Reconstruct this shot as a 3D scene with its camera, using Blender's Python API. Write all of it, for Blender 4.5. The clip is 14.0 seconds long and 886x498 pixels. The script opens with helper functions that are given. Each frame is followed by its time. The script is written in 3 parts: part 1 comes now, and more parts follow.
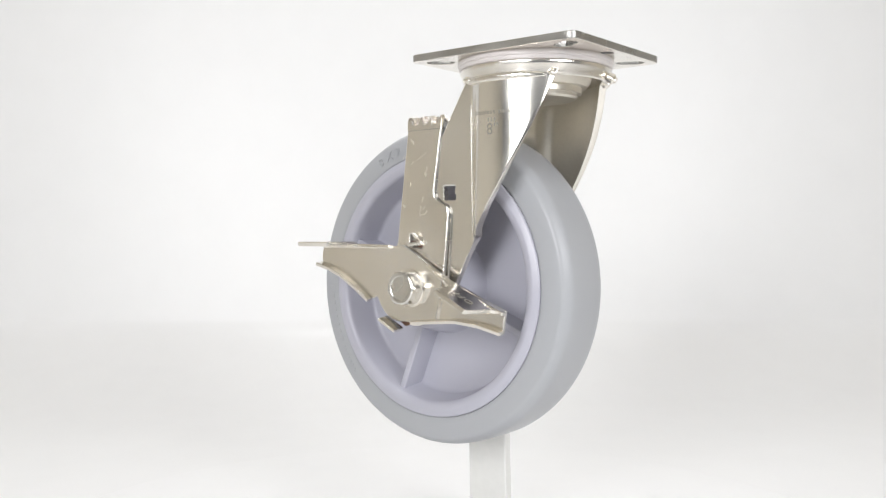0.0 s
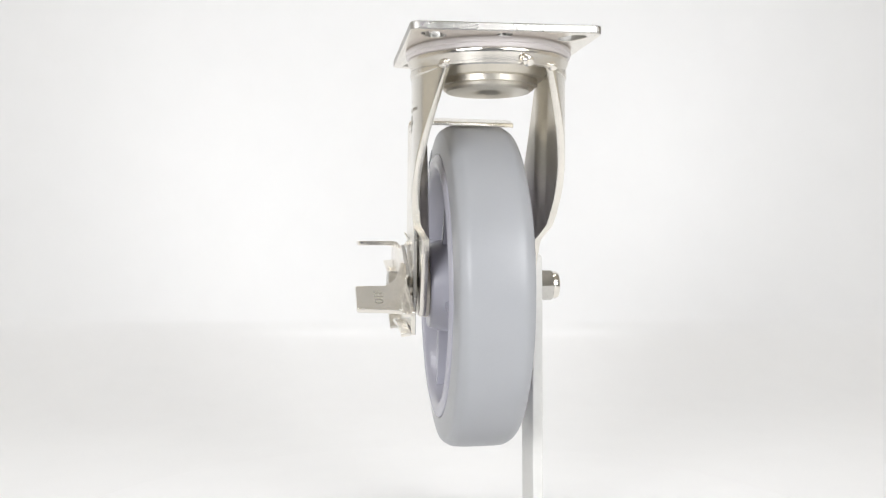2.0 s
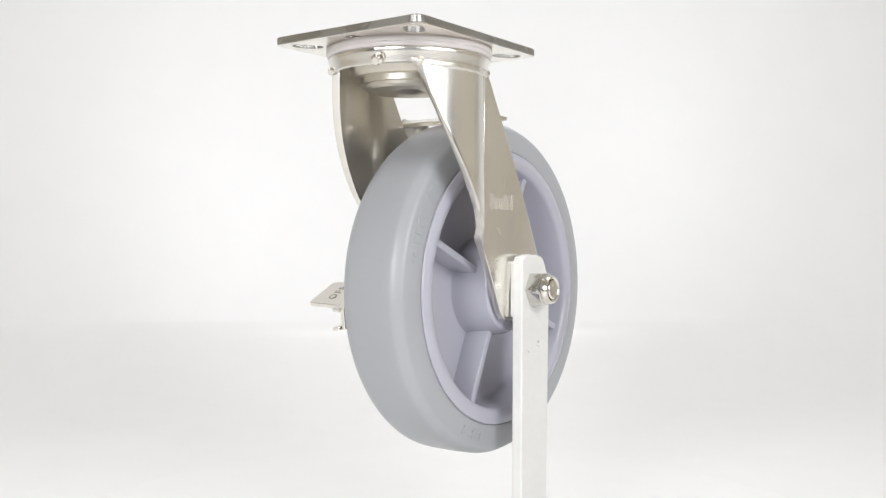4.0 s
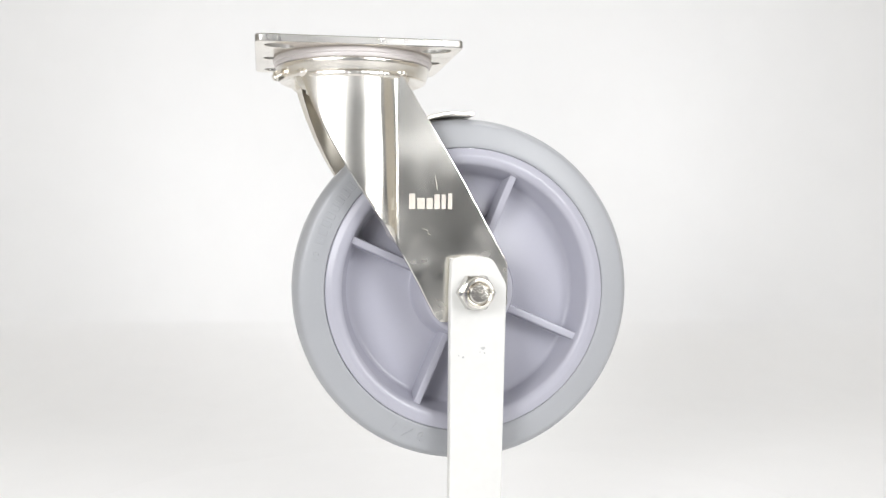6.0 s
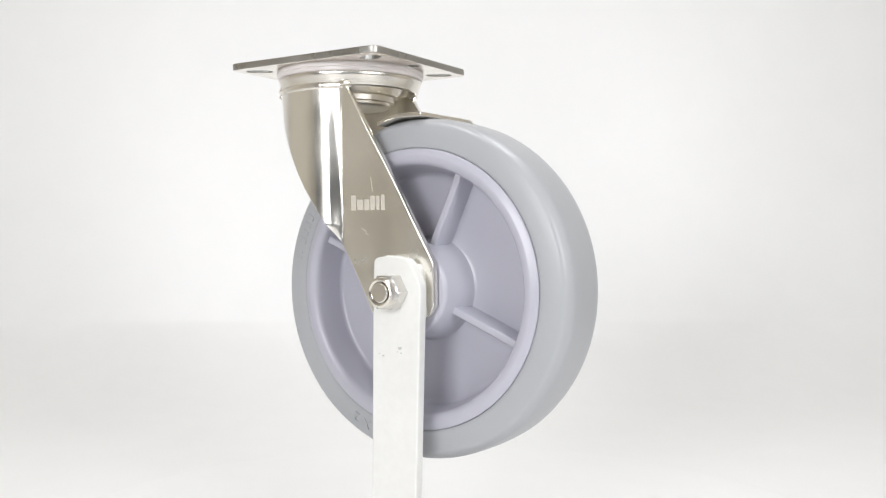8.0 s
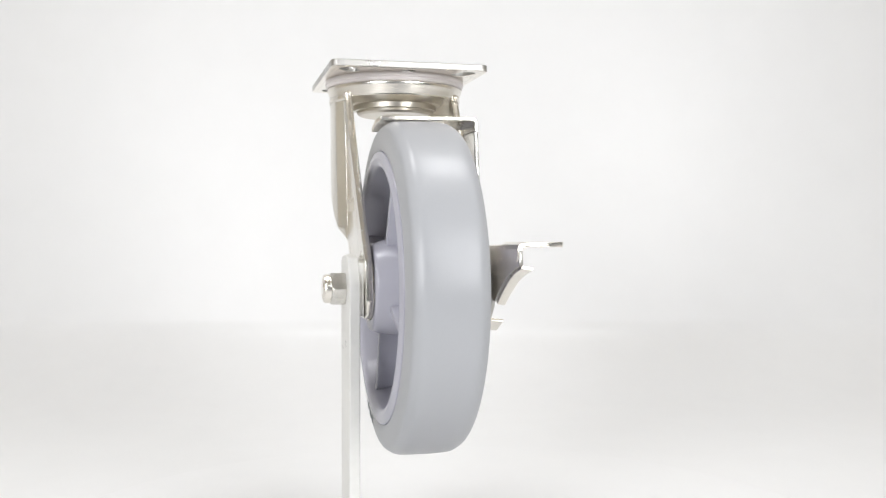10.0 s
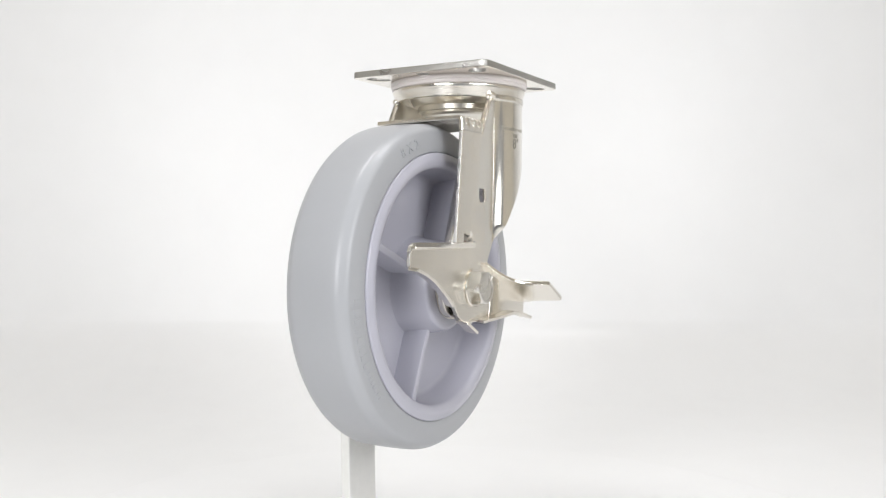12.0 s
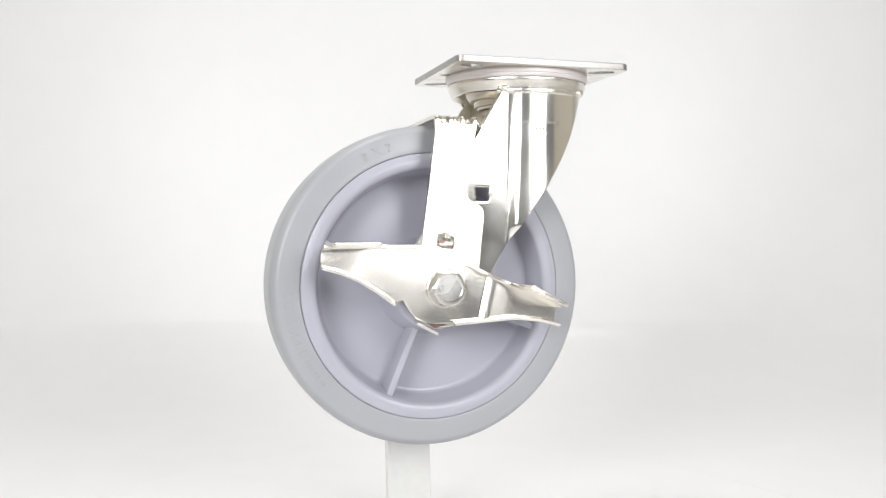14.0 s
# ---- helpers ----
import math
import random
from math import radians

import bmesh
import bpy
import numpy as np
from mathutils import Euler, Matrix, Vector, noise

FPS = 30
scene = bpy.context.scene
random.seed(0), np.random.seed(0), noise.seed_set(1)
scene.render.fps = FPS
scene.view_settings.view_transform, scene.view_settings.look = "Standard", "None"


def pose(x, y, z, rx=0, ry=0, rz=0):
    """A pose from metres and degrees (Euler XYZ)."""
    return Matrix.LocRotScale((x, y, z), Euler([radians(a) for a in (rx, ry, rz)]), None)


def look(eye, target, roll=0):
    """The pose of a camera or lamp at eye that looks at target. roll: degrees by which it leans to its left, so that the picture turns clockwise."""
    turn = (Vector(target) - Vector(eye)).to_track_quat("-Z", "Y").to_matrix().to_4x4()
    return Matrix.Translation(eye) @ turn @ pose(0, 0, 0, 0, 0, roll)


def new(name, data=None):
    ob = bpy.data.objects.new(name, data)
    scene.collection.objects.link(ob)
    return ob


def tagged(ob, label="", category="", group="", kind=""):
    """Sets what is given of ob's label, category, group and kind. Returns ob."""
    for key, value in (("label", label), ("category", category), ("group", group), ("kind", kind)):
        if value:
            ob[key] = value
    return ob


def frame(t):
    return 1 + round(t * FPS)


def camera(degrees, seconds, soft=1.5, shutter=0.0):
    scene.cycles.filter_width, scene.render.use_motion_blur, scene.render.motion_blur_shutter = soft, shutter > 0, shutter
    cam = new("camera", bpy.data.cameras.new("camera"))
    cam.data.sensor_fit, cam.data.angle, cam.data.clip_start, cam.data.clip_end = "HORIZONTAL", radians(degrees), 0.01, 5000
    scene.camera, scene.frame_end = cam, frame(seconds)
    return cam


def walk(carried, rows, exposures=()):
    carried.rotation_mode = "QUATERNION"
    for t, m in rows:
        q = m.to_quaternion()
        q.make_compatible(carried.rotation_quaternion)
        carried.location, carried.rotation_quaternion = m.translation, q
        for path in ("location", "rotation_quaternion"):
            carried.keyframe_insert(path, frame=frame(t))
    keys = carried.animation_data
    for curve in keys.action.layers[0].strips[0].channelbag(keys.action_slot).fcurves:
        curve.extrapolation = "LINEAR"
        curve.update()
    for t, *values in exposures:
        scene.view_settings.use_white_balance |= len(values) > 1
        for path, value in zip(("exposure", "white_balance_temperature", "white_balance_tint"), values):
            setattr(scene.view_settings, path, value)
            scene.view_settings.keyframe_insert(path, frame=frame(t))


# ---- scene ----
# Axle height above the turntable, and the fitted turntable axis in the caster's own space.
AXLE = 0.167
PIVOT = (-0.0059, 0.0198)
TURN = 21.683          # degrees a second, clockwise from above
TURN_0 = 0.557         # yaw at 6.5 s

cam = camera(50.44, 14.0, soft=1.25)
EYE = pose(0.0005, -0.601, AXLE + 0.0327, 89.155, 0, 0) @ pose(0, 0, 0, 0, 0, -0.103)
walk(cam, [(0.0, EYE), (14.0, EYE)], exposures=[(0.0, 0.0), (14.0, 0.0)])


def turntable_rows(offset=(0.0, 0.0), height=0.0):
    """Rows of a thing that rides on the turntable; offset is its place in the caster's space."""
    rows = []
    for k in range(29):
        t = k * 0.5
        yaw = TURN_0 - TURN * (t - 6.5)
        c, s = math.cos(radians(yaw)), math.sin(radians(yaw))
        x, y = offset[0] - PIVOT[0], offset[1] - PIVOT[1]
        rows.append((t, pose(c * x - s * y, s * x + c * y, height, 0, 0, yaw)))
    return rows


# ---- light ----
world = bpy.data.worlds.new("studio_air")
scene.world = world
world.use_nodes = True
world.node_tree.nodes["Background"].inputs[0].default_value = (1.0, 0.98, 0.95, 1)
world.node_tree.nodes["Background"].inputs[1].default_value = 0.05


def area_lamp(name, eye, target, width, height, watts, colour=(1, 1, 1), spread=180):
    data = bpy.data.lights.new(name, "AREA")
    data.shape, data.size, data.size_y = "RECTANGLE", width, height
    data.energy, data.color, data.spread = watts, colour, radians(spread)
    ob = new(name, data)
    ob.matrix_world = look(eye, target)
    return ob


area_lamp("softbox_light_west", (-0.84, -1.62, 0.66), (0, 0.1, 0.3), 0.75, 0.80, 9.2, (0.98, 0.985, 1.0), 125)
area_lamp("softbox_light_east", (0.625, -0.88, 0.565), (0, 0.1, 0.3), 0.42, 0.62, 3.45, (0.98, 0.985, 1.0), 125)
area_lamp("overhead_light_west", (-0.32, 0.0, 1.45), (-0.25, 0.1, 0), 0.36, 0.36, 2.48, (0.98, 0.985, 1.0), 130)
area_lamp("overhead_light_east", (0.32, 0.0, 1.45), (0.25, 0.1, 0), 0.36, 0.36, 2.48, (0.98, 0.985, 1.0), 130)


# ---- materials ----
def material(name, colour, rough=0.5, metal=0.0, bump=0.0, bump_scale=400, spread=0.05, rough_spread=0.0,
             stretch=(1, 1, 1), coat=0.0, ior=1.45, wave=0.0, smudge=0.0, pits=0.0, brush=0.0):
    m = bpy.data.materials.new(name)
    m.use_nodes = True
    nt = m.node_tree
    b = nt.nodes["Principled BSDF"]
    b.inputs["Roughness"].default_value = rough
    b.inputs["Metallic"].default_value = metal
    b.inputs["IOR"].default_value = ior
    b.inputs["Coat Weight"].default_value = coat
    co = nt.nodes.new("ShaderNodeTexCoord")
    mp = nt.nodes.new("ShaderNodeMapping")
    mp.inputs["Scale"].default_value = stretch
    nt.links.new(co.outputs["Object"], mp.inputs["Vector"])
    big = nt.nodes.new("ShaderNodeTexNoise")
    big.inputs["Scale"].default_value, big.inputs["Detail"].default_value = 22, 4
    fine = nt.nodes.new("ShaderNodeTexNoise")
    fine.inputs["Scale"].default_value, fine.inputs["Detail"].default_value = bump_scale, 3
    for n in (big, fine):
        nt.links.new(mp.outputs[0], n.inputs["Vector"])
    mix = nt.nodes.new("ShaderNodeMath")
    mix.operation = "MULTIPLY_ADD"
    nt.links.new(fine.outputs[0], mix.inputs[0])
    mix.inputs[1].default_value = 0.4
    nt.links.new(big.outputs[0], mix.inputs[2])
    ramp = nt.nodes.new("ShaderNodeValToRGB")
    ramp.color_ramp.elements[0].position, ramp.color_ramp.elements[1].position = 0.45, 0.95
    ramp.color_ramp.elements[0].color = (*[c * (1 - spread) for c in colour], 1)
    ramp.color_ramp.elements[1].color = (*[min(1, c * (1 + spread)) for c in colour], 1)
    nt.links.new(mix.outputs[0], ramp.inputs[0])
    nt.links.new(ramp.outputs[0], b.inputs["Base Color"])
    if rough_spread:
        rr = nt.nodes.new("ShaderNodeMapRange")
        rr.inputs["To Min"].default_value, rr.inputs["To Max"].default_value = max(0.02, rough - rough_spread), rough + rough_spread
        rr.inputs["From Min"].default_value, rr.inputs["From Max"].default_value = 0.35, 0.65
        nt.links.new(big.outputs[0], rr.inputs["Value"])
        nt.links.new(rr.outputs[0], b.inputs["Roughness"])
    if bump:
        bp = nt.nodes.new("ShaderNodeBump")
        bp.inputs["Strength"].default_value, bp.inputs["Distance"].default_value = bump, 0.0004
        nt.links.new(fine.outputs[0], bp.inputs["Height"])
        nt.links.new(bp.outputs[0], b.inputs["Normal"])
    if smudge:
        # dull handling marks low on the legs
        sm = nt.nodes.new("ShaderNodeTexNoise")
        sm.inputs["Scale"].default_value, sm.inputs["Detail"].default_value, sm.inputs["Distortion"].default_value = 62, 3, 0.6
        nt.links.new(co.outputs["Object"], sm.inputs["Vector"])
        edge = nt.nodes.new("ShaderNodeMapRange")
        edge.inputs["From Min"].default_value, edge.inputs["From Max"].default_value = 0.40, 0.78
        nt.links.new(sm.outputs[0], edge.inputs["Value"])
        xyz = nt.nodes.new("ShaderNodeSeparateXYZ")
        nt.links.new(co.outputs["Object"], xyz.inputs[0])
        low = nt.nodes.new("ShaderNodeMapRange")
        low.inputs["From Min"].default_value, low.inputs["From Max"].default_value = 0.062, 0.030
        nt.links.new(xyz.outputs["Z"], low.inputs["Value"])
        both = nt.nodes.new("ShaderNodeMath")
        both.operation = "MULTIPLY"
        nt.links.new(edge.outputs[0], both.inputs[0])
        nt.links.new(low.outputs[0], both.inputs[1])
        more = nt.nodes.new("ShaderNodeMath")
        more.operation = "MULTIPLY_ADD"
        nt.links.new(both.outputs[0], more.inputs[0])
        more.inputs[1].default_value = smudge
        nt.links.new(rr.outputs[0], more.inputs[2])
        nt.links.new(more.outputs[0], b.inputs["Roughness"])
    if wave:
        wv = nt.nodes.new("ShaderNodeTexNoise")
        wv.inputs["Scale"].default_value, wv.inputs["Detail"].default_value = 38, 0.6
        sq = nt.nodes.new("ShaderNodeMapping")
        sq.inputs["Scale"].default_value = (1, 1, 0.07)
        nt.links.new(co.outputs["Object"], sq.inputs["Vector"])
        nt.links.new(sq.outputs[0], wv.inputs["Vector"])
        b2 = nt.nodes.new("ShaderNodeBump")
        b2.inputs["Strength"].default_value, b2.inputs["Distance"].default_value = wave, 0.004
        nt.links.new(wv.outputs[0], b2.inputs["Height"])
        if bump:
            nt.links.new(b2.outputs[0], bp.inputs["Normal"])
        else:
            nt.links.new(b2.outputs[0], b.inputs["Normal"])
    if brush:
        # fine upright polishing lines spread the gloss sideways
        b.inputs["Anisotropic"].default_value = brush
        tan = nt.nodes.new("ShaderNodeTangent")
        tan.direction_type, tan.axis = "RADIAL", "Z"
        nt.links.new(tan.outputs[0], b.inputs["Tangent"])
    if pits:
        # orange-peel patches left by the pickling bath
        area = nt.nodes.new("ShaderNodeTexNoise")
        area.inputs["Scale"].default_value, area.inputs["Detail"].default_value = 34, 2
        gate = nt.nodes.new("ShaderNodeMapRange")
        gate.inputs["From Min"].default_value, gate.inputs["From Max"].default_value = 0.46, 0.68
        gate.inputs["To Max"].default_value = pits
        peel = nt.nodes.new("ShaderNodeTexNoise")
        peel.inputs["Scale"].default_value, peel.inputs["Detail"].default_value = 2000, 2
        for n in (area, peel):
            nt.links.new(co.outputs["Object"], n.inputs["Vector"])
        nt.links.new(area.outputs[0], gate.inputs["Value"])
        b3 = nt.nodes.new("ShaderNodeBump")
        b3.inputs["Distance"].default_value = 0.0006
        nt.links.new(gate.outputs[0], b3.inputs["Strength"])
        nt.links.new(peel.outputs[0], b3.inputs["Height"])
        nt.links.new(bp.outputs[0], b3.inputs["Normal"])
        nt.links.new(b3.outputs[0], b.inputs["Normal"])
    return m


STEEL = material("polished_stainless_steel", (0.87, 0.845, 0.79), 0.19, 1.0, smudge=0.09, brush=0.5, wave=0.24, bump=0.012, bump_scale=260, spread=0.04, rough_spread=0.06)
BRUSHED = material("satin_stainless_steel", (0.88, 0.845, 0.78), 0.205, 1.0, wave=0.06, bump=0.22, bump_scale=1200, spread=0.06, rough_spread=0.06, pits=0.32)
# sheared edges, coloured darker to stand in for the shade line beside a plate
DARKENED_EDGE = material("darkened_sheared_edge", (0.46, 0.45, 0.43), 0.32, 1.0, bump=0.6, bump_scale=1300, spread=0.15, rough_spread=0.12)
RUBBER = material("grey_rubber", (0.408, 0.417, 0.437), 0.32, 0.0, bump=0.08, bump_scale=900, spread=0.02, rough_spread=0.02)
CORE = material("lavender_grey_polyolefin", (0.47, 0.468, 0.532), 0.24, 0.0, bump=0.05, bump_scale=600, spread=0.014, rough_spread=0.015)
SEAL = material("milky_plastic", (0.70, 0.655, 0.64), 0.3, 0.0, spread=0.03)
BAR = material("white_painted_steel", (0.80, 0.796, 0.77), 0.42, 0.0, bump=0.35, bump_scale=200, spread=0.05, wave=0.12)
CHIP = material("bare_grey_primer", (0.55, 0.55, 0.54), 0.6, 0.0, spread=0.15)
ETCH = material("etched_mark", (0.77, 0.73, 0.66), 0.6, 1.0, spread=0.08)
BOLT = material("turned_bolt_steel", (0.70, 0.685, 0.65), 0.26, 1.0, bump=0.12, bump_scale=700, spread=0.12, rough_spread=0.1)
SATIN = material("unpolished_stainless_steel", (0.72, 0.68, 0.60), 0.36, 1.0, bump=0.15, bump_scale=500, spread=0.06, rough_spread=0.06)
STAMP = material("stamped_mark", (0.44, 0.42, 0.37), 0.6, 1.0, spread=0.1)
COPPER = material("heat_tinted_steel", (0.30, 0.19, 0.15), 0.35, 1.0, bump=0.3, bump_scale=300, spread=0.3)
SWEEP = material("white_backdrop_vinyl", (0.862, 0.862, 0.862), 0.28, 0.0, spread=0.008, ior=1.30)
TABLE = material("white_turntable_laminate", (0.868, 0.868, 0.868), 0.32, 0.0, spread=0.01)
WALL = material("warm_white_wall_paint", (0.90, 0.845, 0.74), 0.8, 0.0, bump=0.2, bump_scale=120, spread=0.04)
SIDE_GREY = material("grey_side_tone", (0.42, 0.42, 0.43), 0.9, 0.0, bump=0.3, bump_scale=160, spread=0.1)
DARK = material("blue_grey_wall_paint", (0.74, 0.77, 0.82), 0.8, 0.0, bump=0.2, bump_scale=120, spread=0.05)
SLATE_FLOOR = material("slate_floor_tone", (0.15, 0.17, 0.21), 0.95, 0.0, bump=0.4, bump_scale=300, spread=0.2)


# ---- mesh helpers ----
def finish(bm, sharp=32):
    bmesh.ops.recalc_face_normals(bm, faces=bm.faces)
    for f in bm.faces:
        f.smooth = True
    for e in bm.edges:
        e.smooth = len(e.link_faces) == 2 and e.calc_face_angle(0) < radians(sharp)


FLAT_PARTS = {"brake_strap", "pedal_lever", "short_wing", "lower_lip", "upper_lip", "foot_tab", "stop_tab", "stop_plate", "spring_leaf", "clip", "top_plate", "bar"}


def part(name, bm, mat, parent=None, label="", sharp=32, keep=False):
    """Links a bmesh as one mesh object under a thing or a part."""
    if name in FLAT_PARTS:
        sharp = 17
    if not keep:
        finish(bm, sharp)
    me = bpy.data.meshes.new(name)
    bm.to_mesh(me)
    bm.free()
    for m in (mat if isinstance(mat, (list, tuple)) else [mat]):
        me.materials.append(m)
    ob = new(name, me)
    ob.parent = parent
    if label:
        tagged(ob, label)
    return ob


def cut_edges(ob, axis):
    """Gives the narrow sides of a plate its second material: sheared metal, darkened for edge shade."""
    for f in ob.data.polygons:
        if abs(f.normal[axis]) < 0.8:
            f.material_index = 1
    return ob


def thing(name, label, category, group=""):
    return tagged(new(name), label, category, group)


def mm(v):
    return tuple(c / 1000 for c in v)


def lathe(profile, n=96, closed=True):
    """Turns (radius, y) points in millimetres about the y axis."""
    bm = bmesh.new()
    rings = []
    for r, y in profile:
        if r < 1e-6:
            rings.append([bm.verts.new((0, y / 1000, 0))] * n)
        else:
            rings.append([bm.verts.new((r / 1000 * math.cos(2 * math.pi * k / n), y / 1000, r / 1000 * math.sin(2 * math.pi * k / n)))
                          for k in range(n)])
    pairs = list(zip(rings, rings[1:])) + ([(rings[-1], rings[0])] if closed else [])
    for a, b in pairs:
        for k in range(n):
            q = [a[k], a[(k + 1) % n], b[(k + 1) % n], b[k]]
            u = list(dict.fromkeys(q))
            if len(u) > 2:
                bm.faces.new(u)
    return bm


def upright(bm, x, y, z):
    """Stands a lathed mesh on its y axis: its y becomes up, at a place in millimetres."""
    m = Matrix.Translation(mm((x, y, z))) @ Matrix.Rotation(radians(90), 4, "X")
    bm.transform(m)
    return bm


def sheet(outline, y0, y1, holes=(), bevel=0.5):
    """A plate in the xz plane with holes, from y0 to y1, in millimetres, its edges slightly rounded."""
    out = bmesh.new()
    loops = []
    for pts in (outline, *holes):
        vs = [out.verts.new((x / 1000, y0 / 1000, z / 1000)) for x, z in pts]
        for a, b in zip(vs, vs[1:] + vs[:1]):
            out.edges.new((a, b))
        loops.append(vs)
    bmesh.ops.triangle_fill(out, use_beauty=True, use_dissolve=True, edges=list(out.edges))
    geo = bmesh.ops.extrude_face_region(out, geom=list(out.faces))
    bmesh.ops.translate(out, verts=[g for g in geo["geom"] if isinstance(g, bmesh.types.BMVert)], vec=(0, (y1 - y0) / 1000, 0))
    bmesh.ops.recalc_face_normals(out, faces=out.faces)
    if bevel:
        es = [e for e in out.edges if len(e.link_faces) == 2 and e.calc_face_angle(0) > radians(60)
              and abs(e.verts[0].co.y - e.verts[1].co.y) < 1e-7]
        bmesh.ops.bevel(out, geom=es, offset=bevel / 1000, segments=2, affect="EDGES", profile=0.5)
    return out


def rounded(points, radius, steps=5):
    """Rounds the corners of a closed outline; radius in millimetres, one or one for each corner."""
    out, n = [], len(points)
    for i, p in enumerate(points):
        r = radius[i] if isinstance(radius, (list, tuple)) else radius
        a, b, c = Vector(points[i - 1]), Vector(p), Vector(points[(i + 1) % n])
        u, w = (a - b), (c - b)
        r = min(r, u.length * 0.45, w.length * 0.45)
        if r < 0.05:
            out.append(tuple(b))
            continue
        s, e = b + u.normalized() * r, b + w.normalized() * r
        for k in range(steps + 1):
            t = k / steps
            out.append(tuple(s * (1 - t) ** 2 + b * (2 * t * (1 - t)) + e * t * t))
    return out


def arc(cx, cz, r, a0, a1, n=12):
    return [(cx + r * math.cos(radians(a0 + (a1 - a0) * k / n)), cz + r * math.sin(radians(a0 + (a1 - a0) * k / n))) for k in range(n + 1)]


def slot(cx, cz, length, width, turn, n=8):
    h = (length - width) / 2
    pts = arc(h, 0, width / 2, -90, 90, n) + arc(-h, 0, width / 2, 90, 270, n)
    c, s = math.cos(radians(turn)), math.sin(radians(turn))
    return [(cx + c * x - s * z, cz + s * x + c * z) for x, z in pts]


def ribbon(path, thick):
    """A bent strip: path is a list of pairs of 3D edge points (millimetres); thick is laid on along the strip's normal."""
    out = bmesh.new()
    n = len(path)
    A = [Vector(p[0]) for p in path]
    B = [Vector(p[1]) for p in path]
    top, bot = [], []
    for i in range(n):
        j, k = max(0, i - 1), min(n - 1, i + 1)
        t = (A[k] - A[j] + B[k] - B[j]).normalized()
        nrm = t.cross((B[i] - A[i]).normalized()).normalized() * thick
        top.append([out.verts.new(mm(v)) for v in (A[i], B[i])])
        bot.append([out.verts.new(mm(v)) for v in (A[i] - nrm, B[i] - nrm)])
    for i in range(n - 1):
        out.faces.new((top[i][0], top[i][1], top[i + 1][1], top[i + 1][0]))
        out.faces.new((bot[i][0], bot[i + 1][0], bot[i + 1][1], bot[i][1]))
        out.faces.new((top[i][0], top[i + 1][0], bot[i + 1][0], bot[i][0]))
        out.faces.new((top[i][1], bot[i][1], bot[i + 1][1], top[i + 1][1]))
    for i in (0, n - 1):
        out.faces.new((top[i][0], bot[i][0], bot[i][1], top[i][1]))
    bmesh.ops.recalc_face_normals(out, faces=out.faces)
    es = [e for e in out.edges if len(e.link_faces) == 2 and e.calc_face_angle(0) > radians(50)]
    bmesh.ops.bevel(out, geom=es, offset=0.0004, segments=2, affect="EDGES", profile=0.5)
    return out


def lettering(name, text, size, parent, mat, place, label="", depth=0.15, squash=1.0, gap=1.0):
    """Raised letters as a mesh; size in millimetres, place is a 4x4 pose."""
    cu = bpy.data.curves.new(name, "FONT")
    cu.body, cu.size, cu.extrude, cu.align_x, cu.align_y = text, size / 1000, depth / 1000, "CENTER", "CENTER"
    cu.resolution_u, cu.space_character = 3, gap
    tmp = bpy.data.objects.new(name, cu)
    me = bpy.data.meshes.new_from_object(tmp)
    bpy.data.objects.remove(tmp)
    bpy.data.curves.remove(cu)
    me.transform(Matrix.Diagonal((squash, 1, 1, 1)))
    me.materials.clear()
    me.materials.append(mat)
    ob = new(name, me)
    ob.parent = parent
    ob.matrix_basis = place
    if label:
        tagged(ob, label)
    return ob


# ---- studio ----
def block(name, x0, x1, y0, y1, z0, z1, mat, label):
    bm = bmesh.new()
    bmesh.ops.create_cube(bm, size=1)
    bm.transform(Matrix.Translation(((x0 + x1) / 2, (y0 + y1) / 2, (z0 + z1) / 2)) @ Matrix.Diagonal((x1 - x0, y1 - y0, z1 - z0, 1)))
    return tagged(part(name, bm, mat), label, name.split("_")[0], kind="structure")


